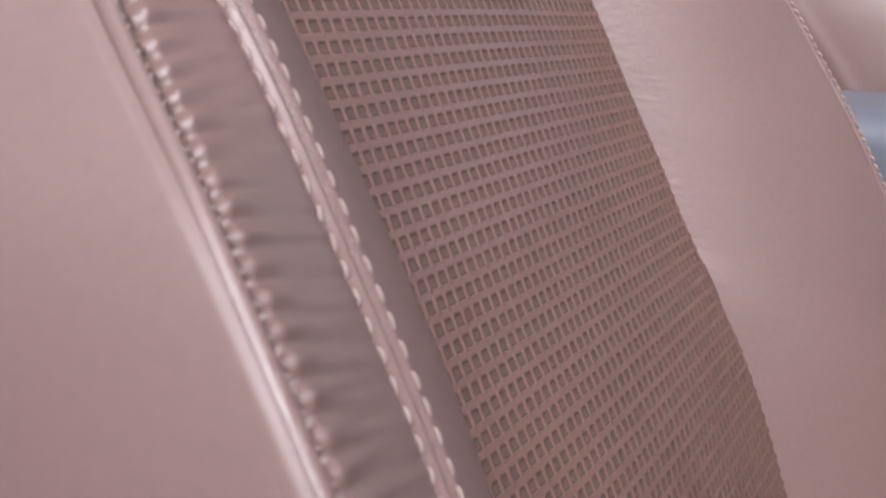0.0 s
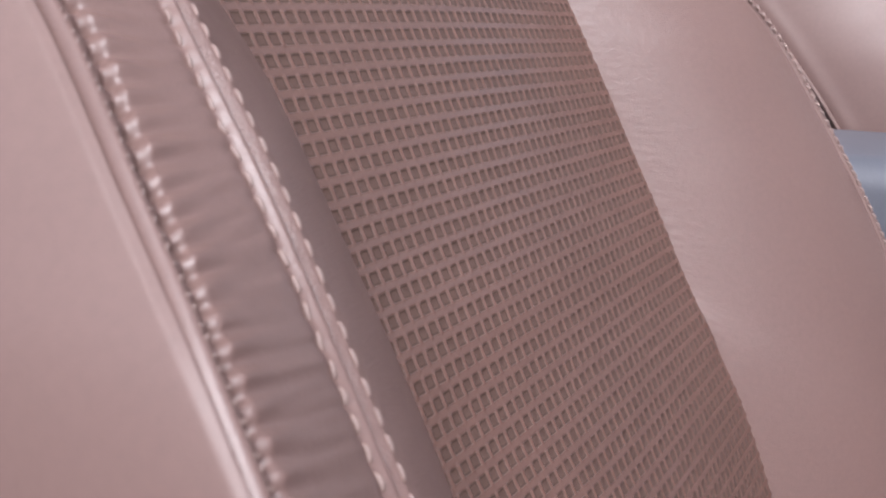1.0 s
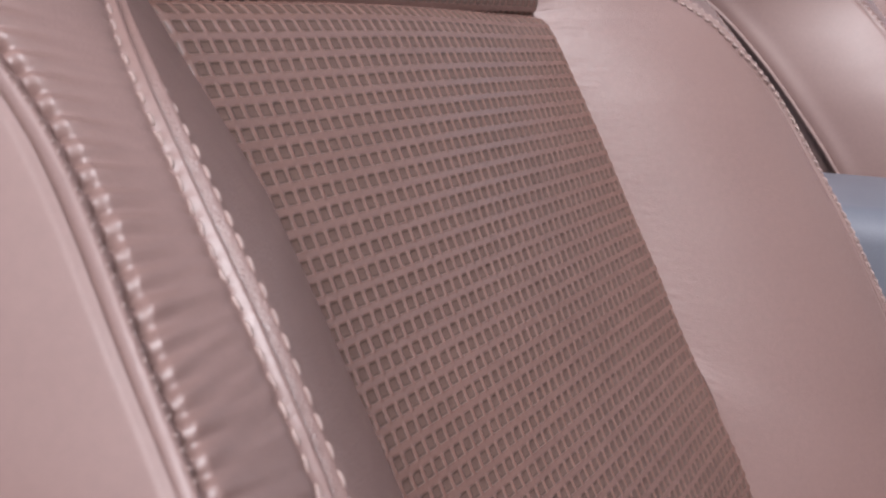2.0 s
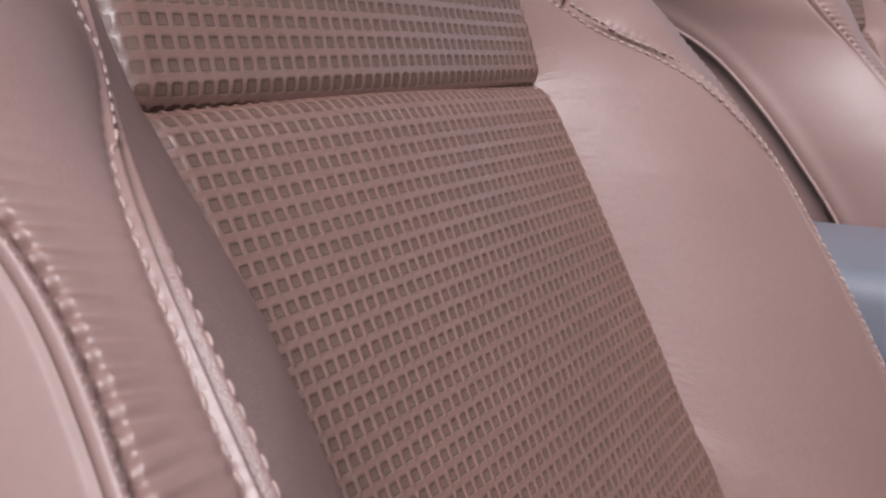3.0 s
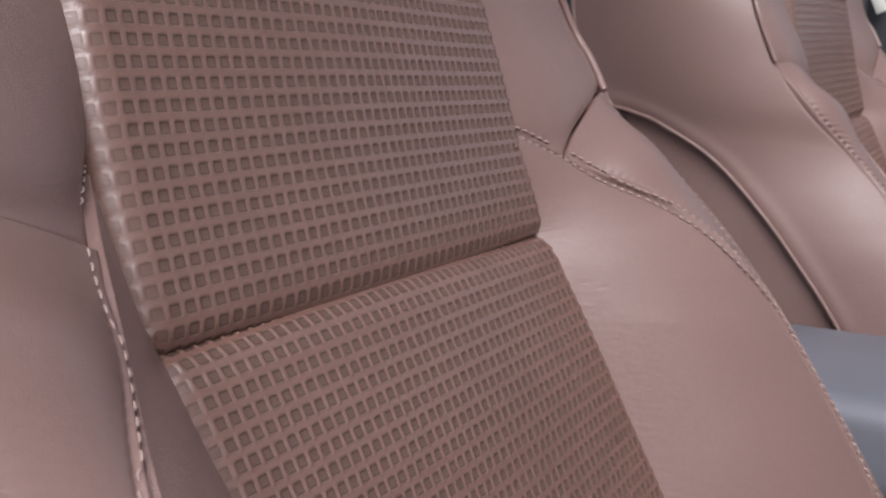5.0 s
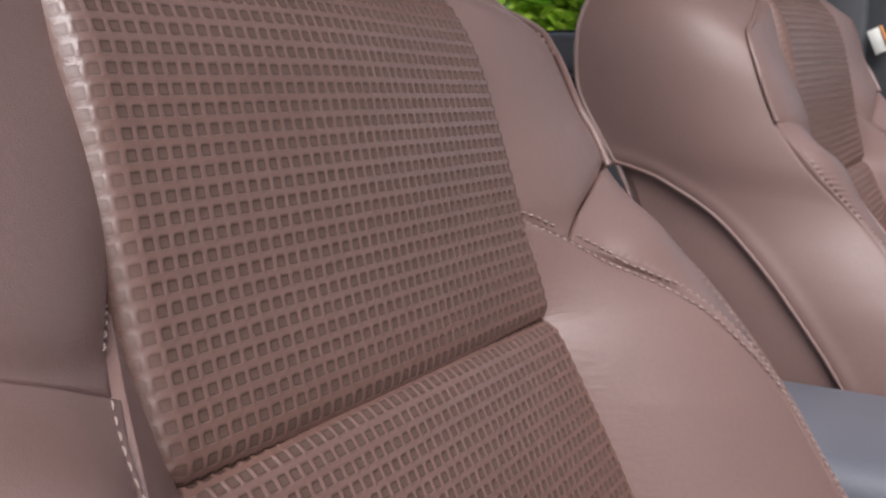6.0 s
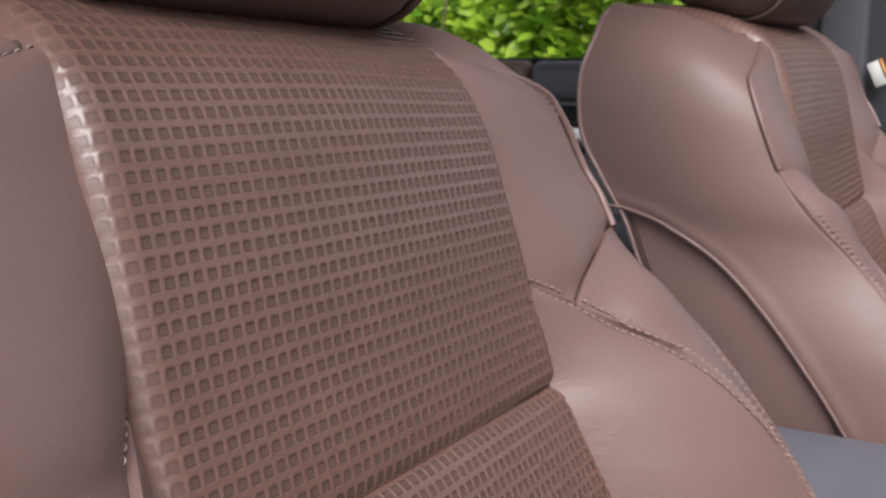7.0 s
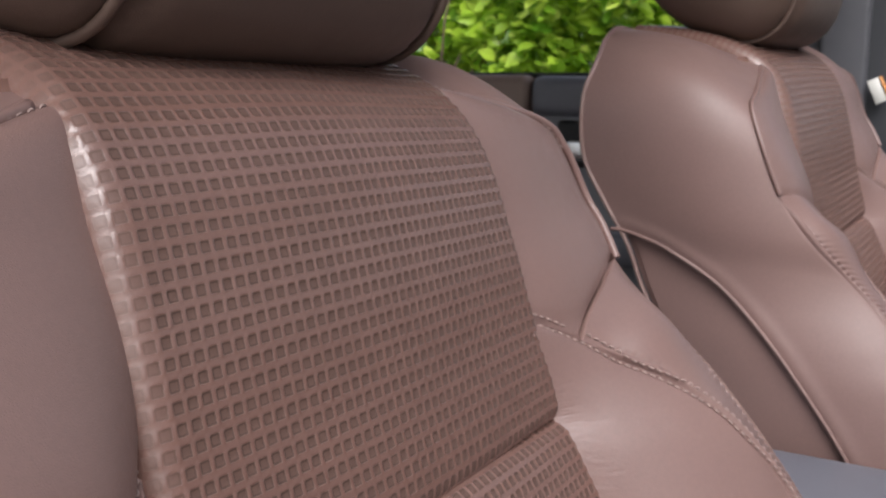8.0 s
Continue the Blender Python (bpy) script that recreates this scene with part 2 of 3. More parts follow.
def panel_part(name, g, mat, parent, mirror, out, label="", hem=0.010):
    """A panel grid as a part, on one side of the seat or, mirrored, on the other."""
    nn = normals(g)
    nn *= np.sign(nn[g.shape[0] // 2, g.shape[1] // 2] @ np.array(out, float))
    # a hem all round, turned in under the neighbouring panel
    g = np.concatenate([(g[:1] - nn[:1] * hem), g, (g[-1:] - nn[-1:] * hem)], 0)
    nn = np.concatenate([nn[:1], nn, nn[-1:]], 0)
    g = np.concatenate([(g[:, :1] - nn[:, :1] * hem), g, (g[:, -1:] - nn[:, -1:] * hem)], 1)
    n, m = g.shape[:2]
    v = g.reshape(-1, 3).copy()
    face_up = (normals(g)[n // 2, m // 2] @ np.array(out, float)) > 0
    if mirror:
        v[:, 0] *= -1
    return mesh_object(name, v, grid_faces(n, m, flip=(not face_up) ^ mirror), mat, parent, label)


def along_edge(g, out, inset, last=False):
    """The line on a panel at a distance from its first or last seam, and the panel's normals there."""
    nn = normals(g)
    nn *= np.sign(nn[g.shape[0] // 2, g.shape[1] // 2] @ np.array(out, float))
    if last:
        g, nn = g[:, ::-1], nn[:, ::-1]
    far = np.maximum.accumulate(np.linalg.norm(g - g[:, :1], axis=2), axis=1)
    line = np.array([[np.interp(inset, far[i], g[i, :, k]) for k in range(3)] for i in range(len(g))])
    norm = np.array([[np.interp(inset, far[i], nn[i, :, k]) for k in range(3)] for i in range(len(g))])
    return line, norm / np.linalg.norm(norm, axis=1, keepdims=True)


def tube(curve, radius, sides=10):
    """A round cord along a curve."""
    c = np.asarray(curve)
    t = np.gradient(c, axis=0)
    t /= np.linalg.norm(t, axis=1, keepdims=True)
    ref = np.array([0.3, -0.9, 0.2])
    u = np.cross(t, ref)
    u /= np.linalg.norm(u, axis=1, keepdims=True)
    w = np.cross(t, u)
    ang = np.linspace(0, 2 * np.pi, sides, endpoint=False)
    r = np.broadcast_to(np.asarray(radius, float), (len(c),))
    ring = c[:, None] + r[:, None, None] * (np.cos(ang)[None, :, None] * u[:, None] + np.sin(ang)[None, :, None] * w[:, None])
    faces = []
    for i in range(len(c) - 1):
        for j in range(sides):
            k = (j + 1) % sides
            faces.append((i * sides + j, i * sides + k, (i + 1) * sides + k, (i + 1) * sides + j))
    faces.append(tuple(range(sides))[::-1])
    faces.append(tuple(range((len(c) - 1) * sides, len(c) * sides)))
    return ring.reshape(-1, 3), faces


def tube_part(name, curve, radius, mat, parent, mirror=False, label="", sides=10):
    v, f = tube(curve, radius, sides)
    if mirror:
        v = v * np.array([-1, 1, 1])
        f = [q[::-1] for q in f]
    return mesh_object(name, v, f, mat, parent, label)


def stitch_part(name, curve, lift, pitch, length, radius, parent, mirror=False, label="pale sewing thread stitches"):
    """A row of sewn stitches along a curve: short rounded threads whose ends dive into the leather."""
    c = np.asarray(curve)
    far = np.r_[0, np.cumsum(np.linalg.norm(np.diff(c, axis=0), axis=1))]
    lift = np.broadcast_to(np.asarray(lift, float), c.shape)
    at = lambda d: np.array([np.interp(d, far, c[:, k]) for k in range(3)])
    up = lambda d: np.array([np.interp(d, far, lift[:, k]) for k in range(3)])
    verts, faces = [], []
    rng = random.Random(7)
    for k in range(int(far[-1] / pitch)):
        mid = (k + 0.5) * pitch + rng.uniform(-0.06, 0.06) * pitch
        rr = radius * rng.uniform(0.9, 1.1)
        h = np.linspace(-1, 1, 7)
        line = np.array([at(mid + q * length / 2) + up(mid) * (1 - 1.6 * abs(q) ** 3) for q in h])
        v, f = tube(line, rr * np.sqrt(np.maximum(1.05 - h**2, 0.15)), 6)
        f = [tuple(i + len(verts) for i in q) for q in f]
        verts += list(v)
        faces += f
    verts = np.array(verts)
    if mirror:
        verts = verts * np.array([-1, 1, 1])
        faces = [q[::-1] for q in faces]
    return mesh_object(name, verts, faces, M_THREAD, parent, label)


def box(bm, lo, hi, bevel=0.0, segments=3):
    lo, hi = Vector(lo), Vector(hi)
    made = bmesh.ops.create_cube(bm, size=1, matrix=Matrix.Translation((lo + hi) / 2) @ Matrix.Diagonal((*(hi - lo), 1)))
    if bevel:
        edges = list({e for v in made["verts"] for e in v.link_edges})
        bmesh.ops.bevel(bm, geom=edges, offset=bevel, segments=segments, affect="EDGES", profile=0.5)
    return bm


def box_part(name, lo, hi, mat, parent=None, bevel=0.004, label="", segments=3):
    bm = bmesh.new()
    box(bm, lo, hi, bevel, segments)
    return part(name, bm, mat, parent, label)


# ---- the seat: seam curves, as (x outwards, y, z) on either side ----
UPPER = [(0.026, 1.0960), (0.014, 1.0960), (0.0050, 1.0980), (0.0010, 1.103), (0.0018, 1.112), (0.0135, 1.150), (0.024, 1.190), (0.035, 1.226), (0.046, 1.248), (0.057, 1.261), (0.072, 1.272), (0.103, 1.284), (0.140, 1.290), (0.188, 1.292)]
LOWER = [(0.026, 1.094), (0.010, 1.0985), (0.000, 1.0985), (-0.007, 1.093), (-0.0145, 1.081), (-0.031, 1.050), (-0.0505, 1.010), (-0.066, 0.980), (-0.081, 0.950), (-0.1005, 0.915), (-0.118, 0.880), (-0.144, 0.810), (-0.176, 0.700)]
# half widths of the two inserts by height: heights, door side, inboard side
UPPER_WIDE = ((1.10, 1.12, 1.15, 1.175, 1.20, 1.23, 1.25, 1.27, 1.29), (0.1312, 0.1315, 0.1308, 0.1300, 0.1287, 0.1280, 0.1280, 0.1275, 0.1270), (0.1322, 0.1316, 0.1287, 0.1262, 0.1230, 0.1204, 0.1180, 0.1150, 0.1120))
LOWER_WIDE = ((0.70, 0.95, 0.98, 1.01, 1.03, 1.056, 1.08, 1.10), (0.126, 0.126, 0.126, 0.126, 0.127, 0.1285, 0.1302, 0.1318), (0.1400, 0.1400, 0.1400, 0.1390, 0.1375, 0.1352, 0.1340, 0.1340))

# the door side
E_DOOR = [(0.1190, 0.0330, 1.150), (0.1210, 0.0250, 1.135), (0.1225, 0.0160, 1.120), (0.1225, 0.0085, 1.106), (0.1225, 0.0010, 1.096), (0.1240, -0.0110, 1.080), (0.1240, -0.0235, 1.060), (0.1255, -0.0390, 1.035), (0.1250, -0.0540, 1.006), (0.1245, -0.0710, 0.973), (0.1245, -0.0900, 0.937), (0.1240, -0.1250, 0.865), (0.1230, -0.1720, 0.720)]
SEAM_DOOR = [(0.1310, 0.0215, 1.1510), (0.1490, -0.0040, 1.1350), (0.1650, -0.0300, 1.1134), (0.1803, -0.0527, 1.0975), (0.1899, -0.0714, 1.0825), (0.1961, -0.0900, 1.0631), (0.1998, -0.1070, 1.0415), (0.2026, -0.1237, 1.0148), (0.2047, -0.1418, 0.9830), (0.2082, -0.1603, 0.9467), (0.2110, -0.1860, 0.8930), (0.2130, -0.2180, 0.8000), (0.2140, -0.2550, 0.7000)]
SHOULDER_DOOR = [(0.1080, 0.0700, 1.2640), (0.1530, 0.0580, 1.2535), (0.1970, 0.0490, 1.2400), (0.2275, 0.0435, 1.2290)]
OUTER_DOOR = SHOULDER_DOOR + [(0.2371, 0.0305, 1.2034), (0.2369, 0.0112, 1.1630), (0.2310, -0.0150, 1.1285), (0.2200, -0.0450, 1.0995), (0.2190, -0.0725, 1.0750), (0.2293, -0.1050, 1.0425), (0.2378, -0.1288, 1.0193), (0.2456, -0.1568, 0.9827), (0.2539, -0.1852, 0.9376), (0.2604, -0.2233, 0.8710), (0.2660, -0.2850, 0.7000)]
VEE_DOOR = [(0.1490, -0.0040, 1.1350), (0.1716, -0.0075, 1.1448), (0.1928, -0.0062, 1.1528), (0.2152, -0.0010, 1.1608), (0.2369, 0.0112, 1.1630)]
EDGE_DOOR = [(0.1190, 0.0320, 1.150), (0.1170, 0.0320, 1.1745), (0.1150, 0.0380, 1.2006), (0.1145, 0.0455, 1.2220), (0.1140, 0.0520, 1.2400), (0.1120, 0.0620, 1.2560)]
RIM_DOOR = [(0.2369, 0.0112, 1.1630), (0.2378, 0.0220, 1.1850), (0.2371, 0.0305, 1.2034), (0.2275, 0.0435, 1.2290), (0.1970, 0.0490, 1.2400), (0.1120, 0.0690, 1.2640)]

# the inboard side, a little higher and squarer
E_IN = [(0.1180, 0.0175, 1.1520), (0.1220, 0.0136, 1.1390), (0.1265, 0.0084, 1.1220), (0.1280, 0.0053, 1.1080), (0.1290, 0.0012, 1.0990), (0.1290, -0.0090, 1.0878), (0.1300, -0.0204, 1.0677), (0.1320, -0.0337, 1.0420), (0.1340, -0.0478, 1.0130), (0.1355, -0.0637, 0.9821), (0.1355, -0.0820, 0.9461), (0.1355, -0.1077, 0.8981), (0.1350, -0.1690, 0.7200)]
SEAM_IN = [(0.1300, 0.0155, 1.1500), (0.1560, -0.0015, 1.1368), (0.1710, -0.0180, 1.1250), (0.1860, -0.0430, 1.1132), (0.1970, -0.0670, 1.0982), (0.2045, -0.0850, 1.0800), (0.2110, -0.1010, 1.0590), (0.2155, -0.1190, 1.0300), (0.2190, -0.1410, 0.9935), (0.2220, -0.1640, 0.9500), (0.2240, -0.1935, 0.8860), (0.2250, -0.2255, 0.8060), (0.2250, -0.2600, 0.7000)]
SHOULDER_IN = [(0.1150, 0.0760, 1.2620), (0.1658, 0.0611, 1.2631), (0.2030, 0.0527, 1.2517), (0.2260, 0.0444, 1.2349)]
OUTER_IN = SHOULDER_IN + [(0.2385, 0.0340, 1.2045), (0.2300, 0.0100, 1.1700), (0.2300, -0.0180, 1.1380), (0.2325, -0.0495, 1.1110), (0.2340, -0.0750, 1.0825), (0.2365, -0.1010, 1.0470), (0.2390, -0.1200, 1.0150), (0.2430, -0.1420, 0.9800), (0.2470, -0.1700, 0.9300), (0.2505, -0.2100, 0.8500), (0.2540, -0.2750, 0.7000)]
VEE_IN = [(0.1560, -0.0015, 1.1368), (0.1705, 0.0005, 1.1485), (0.1900, 0.0015, 1.1595), (0.2090, 0.0040, 1.1680), (0.2300, 0.0100, 1.1700)]
EDGE_IN = [(0.1180, 0.0220, 1.1520), (0.1218, 0.0270, 1.1780), (0.1190, 0.0360, 1.2029), (0.1165, 0.0440, 1.2270), (0.1145, 0.0520, 1.2450), (0.1130, 0.0600, 1.2560)]
RIM_IN = [(0.2300, 0.0100, 1.1700), (0.2365, 0.0220, 1.1880), (0.2385, 0.0340, 1.2045), (0.2260, 0.0444, 1.2349), (0.2030, 0.0527, 1.2517), (0.1180, 0.0745, 1.2680)]

BACK = [(0.106, 0.186, 1.284), (0.160, 0.187, 1.288), (0.199, 0.183, 1.279), (0.225, 0.180, 1.258), (0.239, 0.184, 1.2260), (0.240, 0.179, 1.178), (0.240, 0.1565, 1.1405), (0.238, 0.1335, 1.1069), (0.236, 0.117, 1.0701), (0.234, 0.0965, 1.0324), (0.232, 0.079, 1.0003), (0.231, 0.058, 0.9537), (0.230, 0.034, 0.8999), (0.230, -0.002, 0.8215), (0.230, -0.058, 0.704)]
WELT = [(0.1648, 1.1150), (0.1407, 1.1172), (0.1170, 1.1135), (0.0944, 1.1065), (0.0503, 1.0836), (0.0055, 1.0451), (-0.0328, 1.0049), (-0.0650, 0.9666), (-0.1294, 0.8800), (-0.2313, 0.7300)]


def profile(points, pitch):
    """Rows of a fluted panel: even steps of one pitch along its middle line."""
    q = spline(points, 800)
    length = np.linalg.norm(np.diff(q, axis=0), axis=1).sum()
    return q, length, int(length / pitch)


def insert_part(name, points, wide, columns, pitch, parent, label="", depth=0.00030, rims=0.00016):
    """The ventilated middle panel: a padded sheet of square dimples with rounded ridges between them, rolled over along both sides."""
    q, length, rows = profile(points, pitch)
    cut = np.array([0.0, 0.09, 0.16, 0.22, 0.29, 0.5, 0.71, 0.78, 0.84, 0.91])
    u = np.r_[np.concatenate([cut + k for k in range(columns)]), columns] / columns
    v = np.r_[np.concatenate([cut + k for k in range(rows)]), rows] / rows
    far = np.r_[0, np.cumsum(np.linalg.norm(np.diff(q, axis=0), axis=1))]
    yy, zz = (np.interp(v * far[-1], far, q[:, k]) for k in (0, 1))
    ty, tz = np.gradient(yy, v), np.gradient(zz, v)
    k = np.hypot(ty, tz)
    ny, nz = -tz / k, ty / k
    if ny[len(ny) // 2] > 0:
        ny, nz = -ny, -nz
    # across: flat in the middle, rolled over at both edges, wider on the door side
    half, soft, tight = 0.131, 0.013, 0.0015
    arc = -(half - soft + soft * np.pi / 2) + u * (2 * half - soft - tight + (soft + tight) * np.pi / 2)
    r = np.where(arc < 0, soft, tight)
    flat = half - r
    turn = np.clip((np.abs(arc) - flat) / r, 0, np.pi / 2)
    x = np.sign(arc) * (np.minimum(np.abs(arc), flat) + r * np.sin(turn))
    drop = r * (1 - np.cos(turn))
    door, inboard = (np.interp(zz, wide[0], w) / half for w in wide[1:])
    gx = x[None] * np.where(x[None] < 0, door[:, None], inboard[:, None])
    # dimples
    fu, fv = (u * columns) % 1, (v * rows) % 1
    fu[-1] = fv[-1] = 0
    side = lambda f: np.minimum(f, 1 - f)
    a, b = np.meshgrid(side(fv), side(fu), indexing="ij")
    ease = lambda w, lo, hi: np.clip((w - lo) / (hi - lo), 0, 1) ** 2 * (3 - 2 * np.clip((w - lo) / (hi - lo), 0, 1))
    # distance to a rounded square, in shares of a cell
    dx, dy = RIDGE[0] - b, (RIDGE[1] - a) * 1.1
    rad = 0.13
    inner = np.minimum(np.maximum(dx + rad, dy + rad), 0)
    sdf = np.hypot(np.maximum(dx + rad, 0), np.maximum(dy + rad, 0)) + inner - rad
    sink = ease(-sdf, -0.05, 0.05)
    pad = ease(-sdf, 0.12, 0.20)
    cu = np.minimum(np.floor(u * columns), columns - 1)
    rv = np.minimum(np.floor(v * rows), rows - 1)
    rng = np.random.RandomState(3)
    vary = rng.uniform(0.75, 1.2, (rows, columns))[rv.astype(int)][:, cu.astype(int)]
    rim = np.exp(-((b - 0.02) / 0.07) ** 2) * ease(a, 0.08, 0.22) * rims
    h = -depth * sink * vary * (1 - 0.3 * pad) + rim
    worn = 1 - 0.75 * np.clip(turn / 1.0, 0, 1)[None] * (arc < 0)[None]
    # the roll on the door side is drawn in a little between the rows
    gather = -0.00016 * np.cos(2 * np.pi * v * rows)[:, None] * (np.clip(turn, 0, 1) * (arc < 0))[None]
    h = h * worn + gather
    middle = 0.0025 * np.cos(np.pi * (u - 0.5))[None] ** 2
    lift = h + middle - drop[None]
    # both sides end in a hem that is tucked in behind the leather
    pad_ = lambda w, a, b: np.concatenate([w[:, :1] + a, w, w[:, -1:] + b], 1)
    gx, lift, worn = pad_(gx, 0.002, -0.002), pad_(lift, -0.012, -0.012), pad_(np.broadcast_to(worn, h.shape), 0, 0)
    across = np.r_[0, u * columns, columns]
    g = np.stack([gx, yy[:, None] + ny[:, None] * lift, zz[:, None] + nz[:, None] * lift], 2)
    n, m = g.shape[:2]
    faces = grid_faces(n, m)
    nn = normals(g)[n // 2, m // 2]
    flip = nn[1] > 0
    faces = faces[:, ::-1] if flip else faces
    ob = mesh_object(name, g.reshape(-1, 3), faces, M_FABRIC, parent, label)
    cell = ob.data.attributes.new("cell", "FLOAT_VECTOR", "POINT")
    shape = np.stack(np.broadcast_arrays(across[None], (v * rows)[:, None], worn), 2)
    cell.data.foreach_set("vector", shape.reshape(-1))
    return ob


def headrest(parent):
    """A stuffed headrest on two posts, with a seam on either side."""
    n, m = 72, 48
    th = np.linspace(0, 2 * np.pi, n, endpoint=False)
    vv = np.linspace(-np.pi / 2, np.pi / 2, m)
    sq = lambda w, p: np.sign(w) * np.abs(w) ** p
    verts = []
    for b in vv:
        for a in th:
            x = 0.146 * sq(np.cos(a), 0.50) * sq(np.cos(b), 0.40)
            y = 0.086 * sq(np.sin(a), 0.55) * sq(np.cos(b), 0.85)
            z = 0.098 * sq(np.sin(b), 0.86)
            lean = 0.014 * (x / 0.136) ** 2
            groove = 0.004 * math.exp(-((abs(x) - 0.092) / 0.004) ** 2)
            k = 1 - groove / 0.06
            verts.append((x, (y * k + lean) + 0.124 + 0.14 * z, 1.3765 + z * k + 0.20 * y))
    verts = np.array(verts)
    faces = []
    for j in range(m - 1):
        for i in range(n):
            k = (i + 1) % n
            faces.append((j * n + i, j * n + k, (j + 1) * n + k, (j + 1) * n + i))
    faces.append(tuple(range(n))[::-1])
    faces.append(tuple(range((m - 1) * n, m * n)))
    head = mesh_object("headrest", verts, faces, M_HEAD_SHADED, parent, "leather headrest with its shade painted into the colour")
    for side in (-1, 1):
        tube_part("post", np.array([(side * 0.06, 0.125, 1.27), (side * 0.06, 0.127, 1.31), (side * 0.06, 0.13, 1.36)]), 0.006, M_CHROME, head, label="chrome post")
    # the raised welt that runs down beside each seam
    for side in (-1, 1):
        line = []
        for b in np.linspace(-1.45, 1.45, 40):
            z = 0.098 * sq(np.sin(b), 0.86)
            cb, cy = sq(np.cos(b), 0.40), sq(np.cos(b), 0.85)
            c = min(1.0, (0.096 / (0.146 * cb)) ** (1 / 0.50)) if cb > 0.02 else 1
            y = -0.086 * math.sqrt(max(0, 1 - c * c)) ** 0.55 * cy
            line.append((side * 0.096, y + 0.124 + 0.14 * z + 0.014 * (0.096 / 0.136) ** 2, 1.3765 + z + 0.20 * y))
        tube_part("welt", spline(line, 60), 0.0024, M_HEAD_SHADED, head)
    return head


def seat(label):
    """A front seat, with its door side at -x."""
    root = new("car_seat")
    tagged(root, label, "car seat", "front seats")
    root.location = (0, 0, 0)
    insert_part("upper_insert", UPPER, UPPER_WIDE, 44, 0.0067, root, "brown fabric with rows of square dimples")
    insert_part("lower_insert", LOWER, LOWER_WIDE, 46, 0.0067, root, "brown fabric with rows of square dimples", 0.00034, 0.00034)
    n = 520
    face_out, band_out, top_out = (-0.6, -1, 0.2), (0.2, -1, 0.1), (0, -1, 0.3)
    for mirror in (False, True):
        e_knots, seam_knots, outer_knots, vee_knots, edge_knots, rim_knots = (E_DOOR, SEAM_DOOR, OUTER_DOOR, VEE_DOOR, EDGE_DOOR, RIM_DOOR) if mirror else (E_IN, SEAM_IN, OUTER_IN, VEE_IN, EDGE_IN, RIM_IN)
        edge, rim, vee = paired(edge_knots, 120), paired(rim_knots, 120), spline(vee_knots, 60)
        seam = paired(seam_knots, n)
        top_a, top_b = paired(seam_knots[1:], n), paired(outer_knots[5:], n)
        face = stretch_panel(paired(e_knots, n), seam, 110, face_out, bulge=((0, 0.05, 0.10, 0.14, 0.22), (0.001, 0.002, 0.005, 0.009, 0.011)), roll=0.0010 if mirror else 0.0, reach=0.0036, skew=(1.0, 0.85), pucker=0.0002, puckers=(110, 380), seed=3.0, sewn=True)
        band = band_panel(top_a, top_b, vee)
        upper = drop_to_vee(stretch_panel(edge, rim, 44, top_out, bulge=((0, 0.03, 0.06), (0.003, 0.006, 0.007) if mirror else (0.005, 0.008, 0.009)), roll=0.0016, reach=0.0025, skew=(0.9, 0.8), pucker=0.0006, seed=9.0), vee, seam_knots[0])
        flank, cover, welt = side_panels(outer_knots, BACK, ((0, 0.03, 0.07, 0.12, 0.26, 0.36), (0.003, 0.006, 0.015, 0.016, 0.012, 0.010)))
        rows = [along_edge(face, face_out, STITCH, True), along_edge(band, band_out, STITCH), along_edge(band, band_out, NOTCH, True), along_edge(upper, top_out, 0.0055, True), along_edge(upper.transpose(1, 0, 2), top_out, STITCH)]
        rows[2] = tuple(r[int(n * 0.10):] for r in rows[2])
        rows[3] = tuple(r[70:] for r in rows[3])
        short = rows[4][0][:, 0] < vee_knots[0][0] - 0.002
        rows[4] = tuple(r[short] for r in rows[4])
        panel_part("bolster_face", face, M_LEATHER, root, mirror, face_out)
        panel_part("bolster_band", band, M_BAND, root, mirror, band_out, "puckered leather band")
        panel_part("upper_bolster", upper, M_LEATHER, root, mirror, top_out)
        for name, (v, f), words in (("side_panel", flank, "smooth taupe leather side"), ("side_cover", cover, "flat lower side cover")):
            mesh_object(name, v * np.array([-1 if mirror else 1, 1, 1]), f[:, ::-1] if mirror else f, M_SIDE, root, words)
        tube_part("cover_welt", welt, 0.0016, M_SIDE, root, mirror)
        roll = paired(rim_knots, 160) + np.array([0.0004, -0.0012, 0.0004])
        tube_part("seam_roll", roll[:154], 0.0023, M_BAND, root, mirror)
        tube_part("back_piping", paired(BACK, 240), 0.0020, M_PIPE, root, mirror, "pale leather piping")
        # thread by thread: face, band, tucked edge, shoulder, V seam
        thick = (0.00040, 0.00046, 0.00036, 0.00050, 0.00050) if mirror else (0.00070, 0.00070, 0.00040, 0.00060, 0.00066)
        proud = (0.0002, 0.0003, -0.0012, 0.0006, 0.0005) if mirror else (0.0009, 0.0012, -0.0006, 0.0007, 0.0008)
        for (line, norm), r, up in zip(rows, thick, proud):
            stitch_part("stitching", line, norm * up, 0.0049, 0.0033, r, root, mirror)
    # back shell and the pad behind the inserts
    b = paired(BACK, 120) * np.array([0.97, 1, 1]) + np.array([0, -0.004, -0.002])
    a = b * np.array([-1, 1, 1])
    g = stretch_panel(a, b, 24, (0, 1, 0), bulge=0.02, roll=0.0)
    panel_part("back_panel", g, M_SIDE, root, False, (0, 1, 0.2), "plain leather seat back")
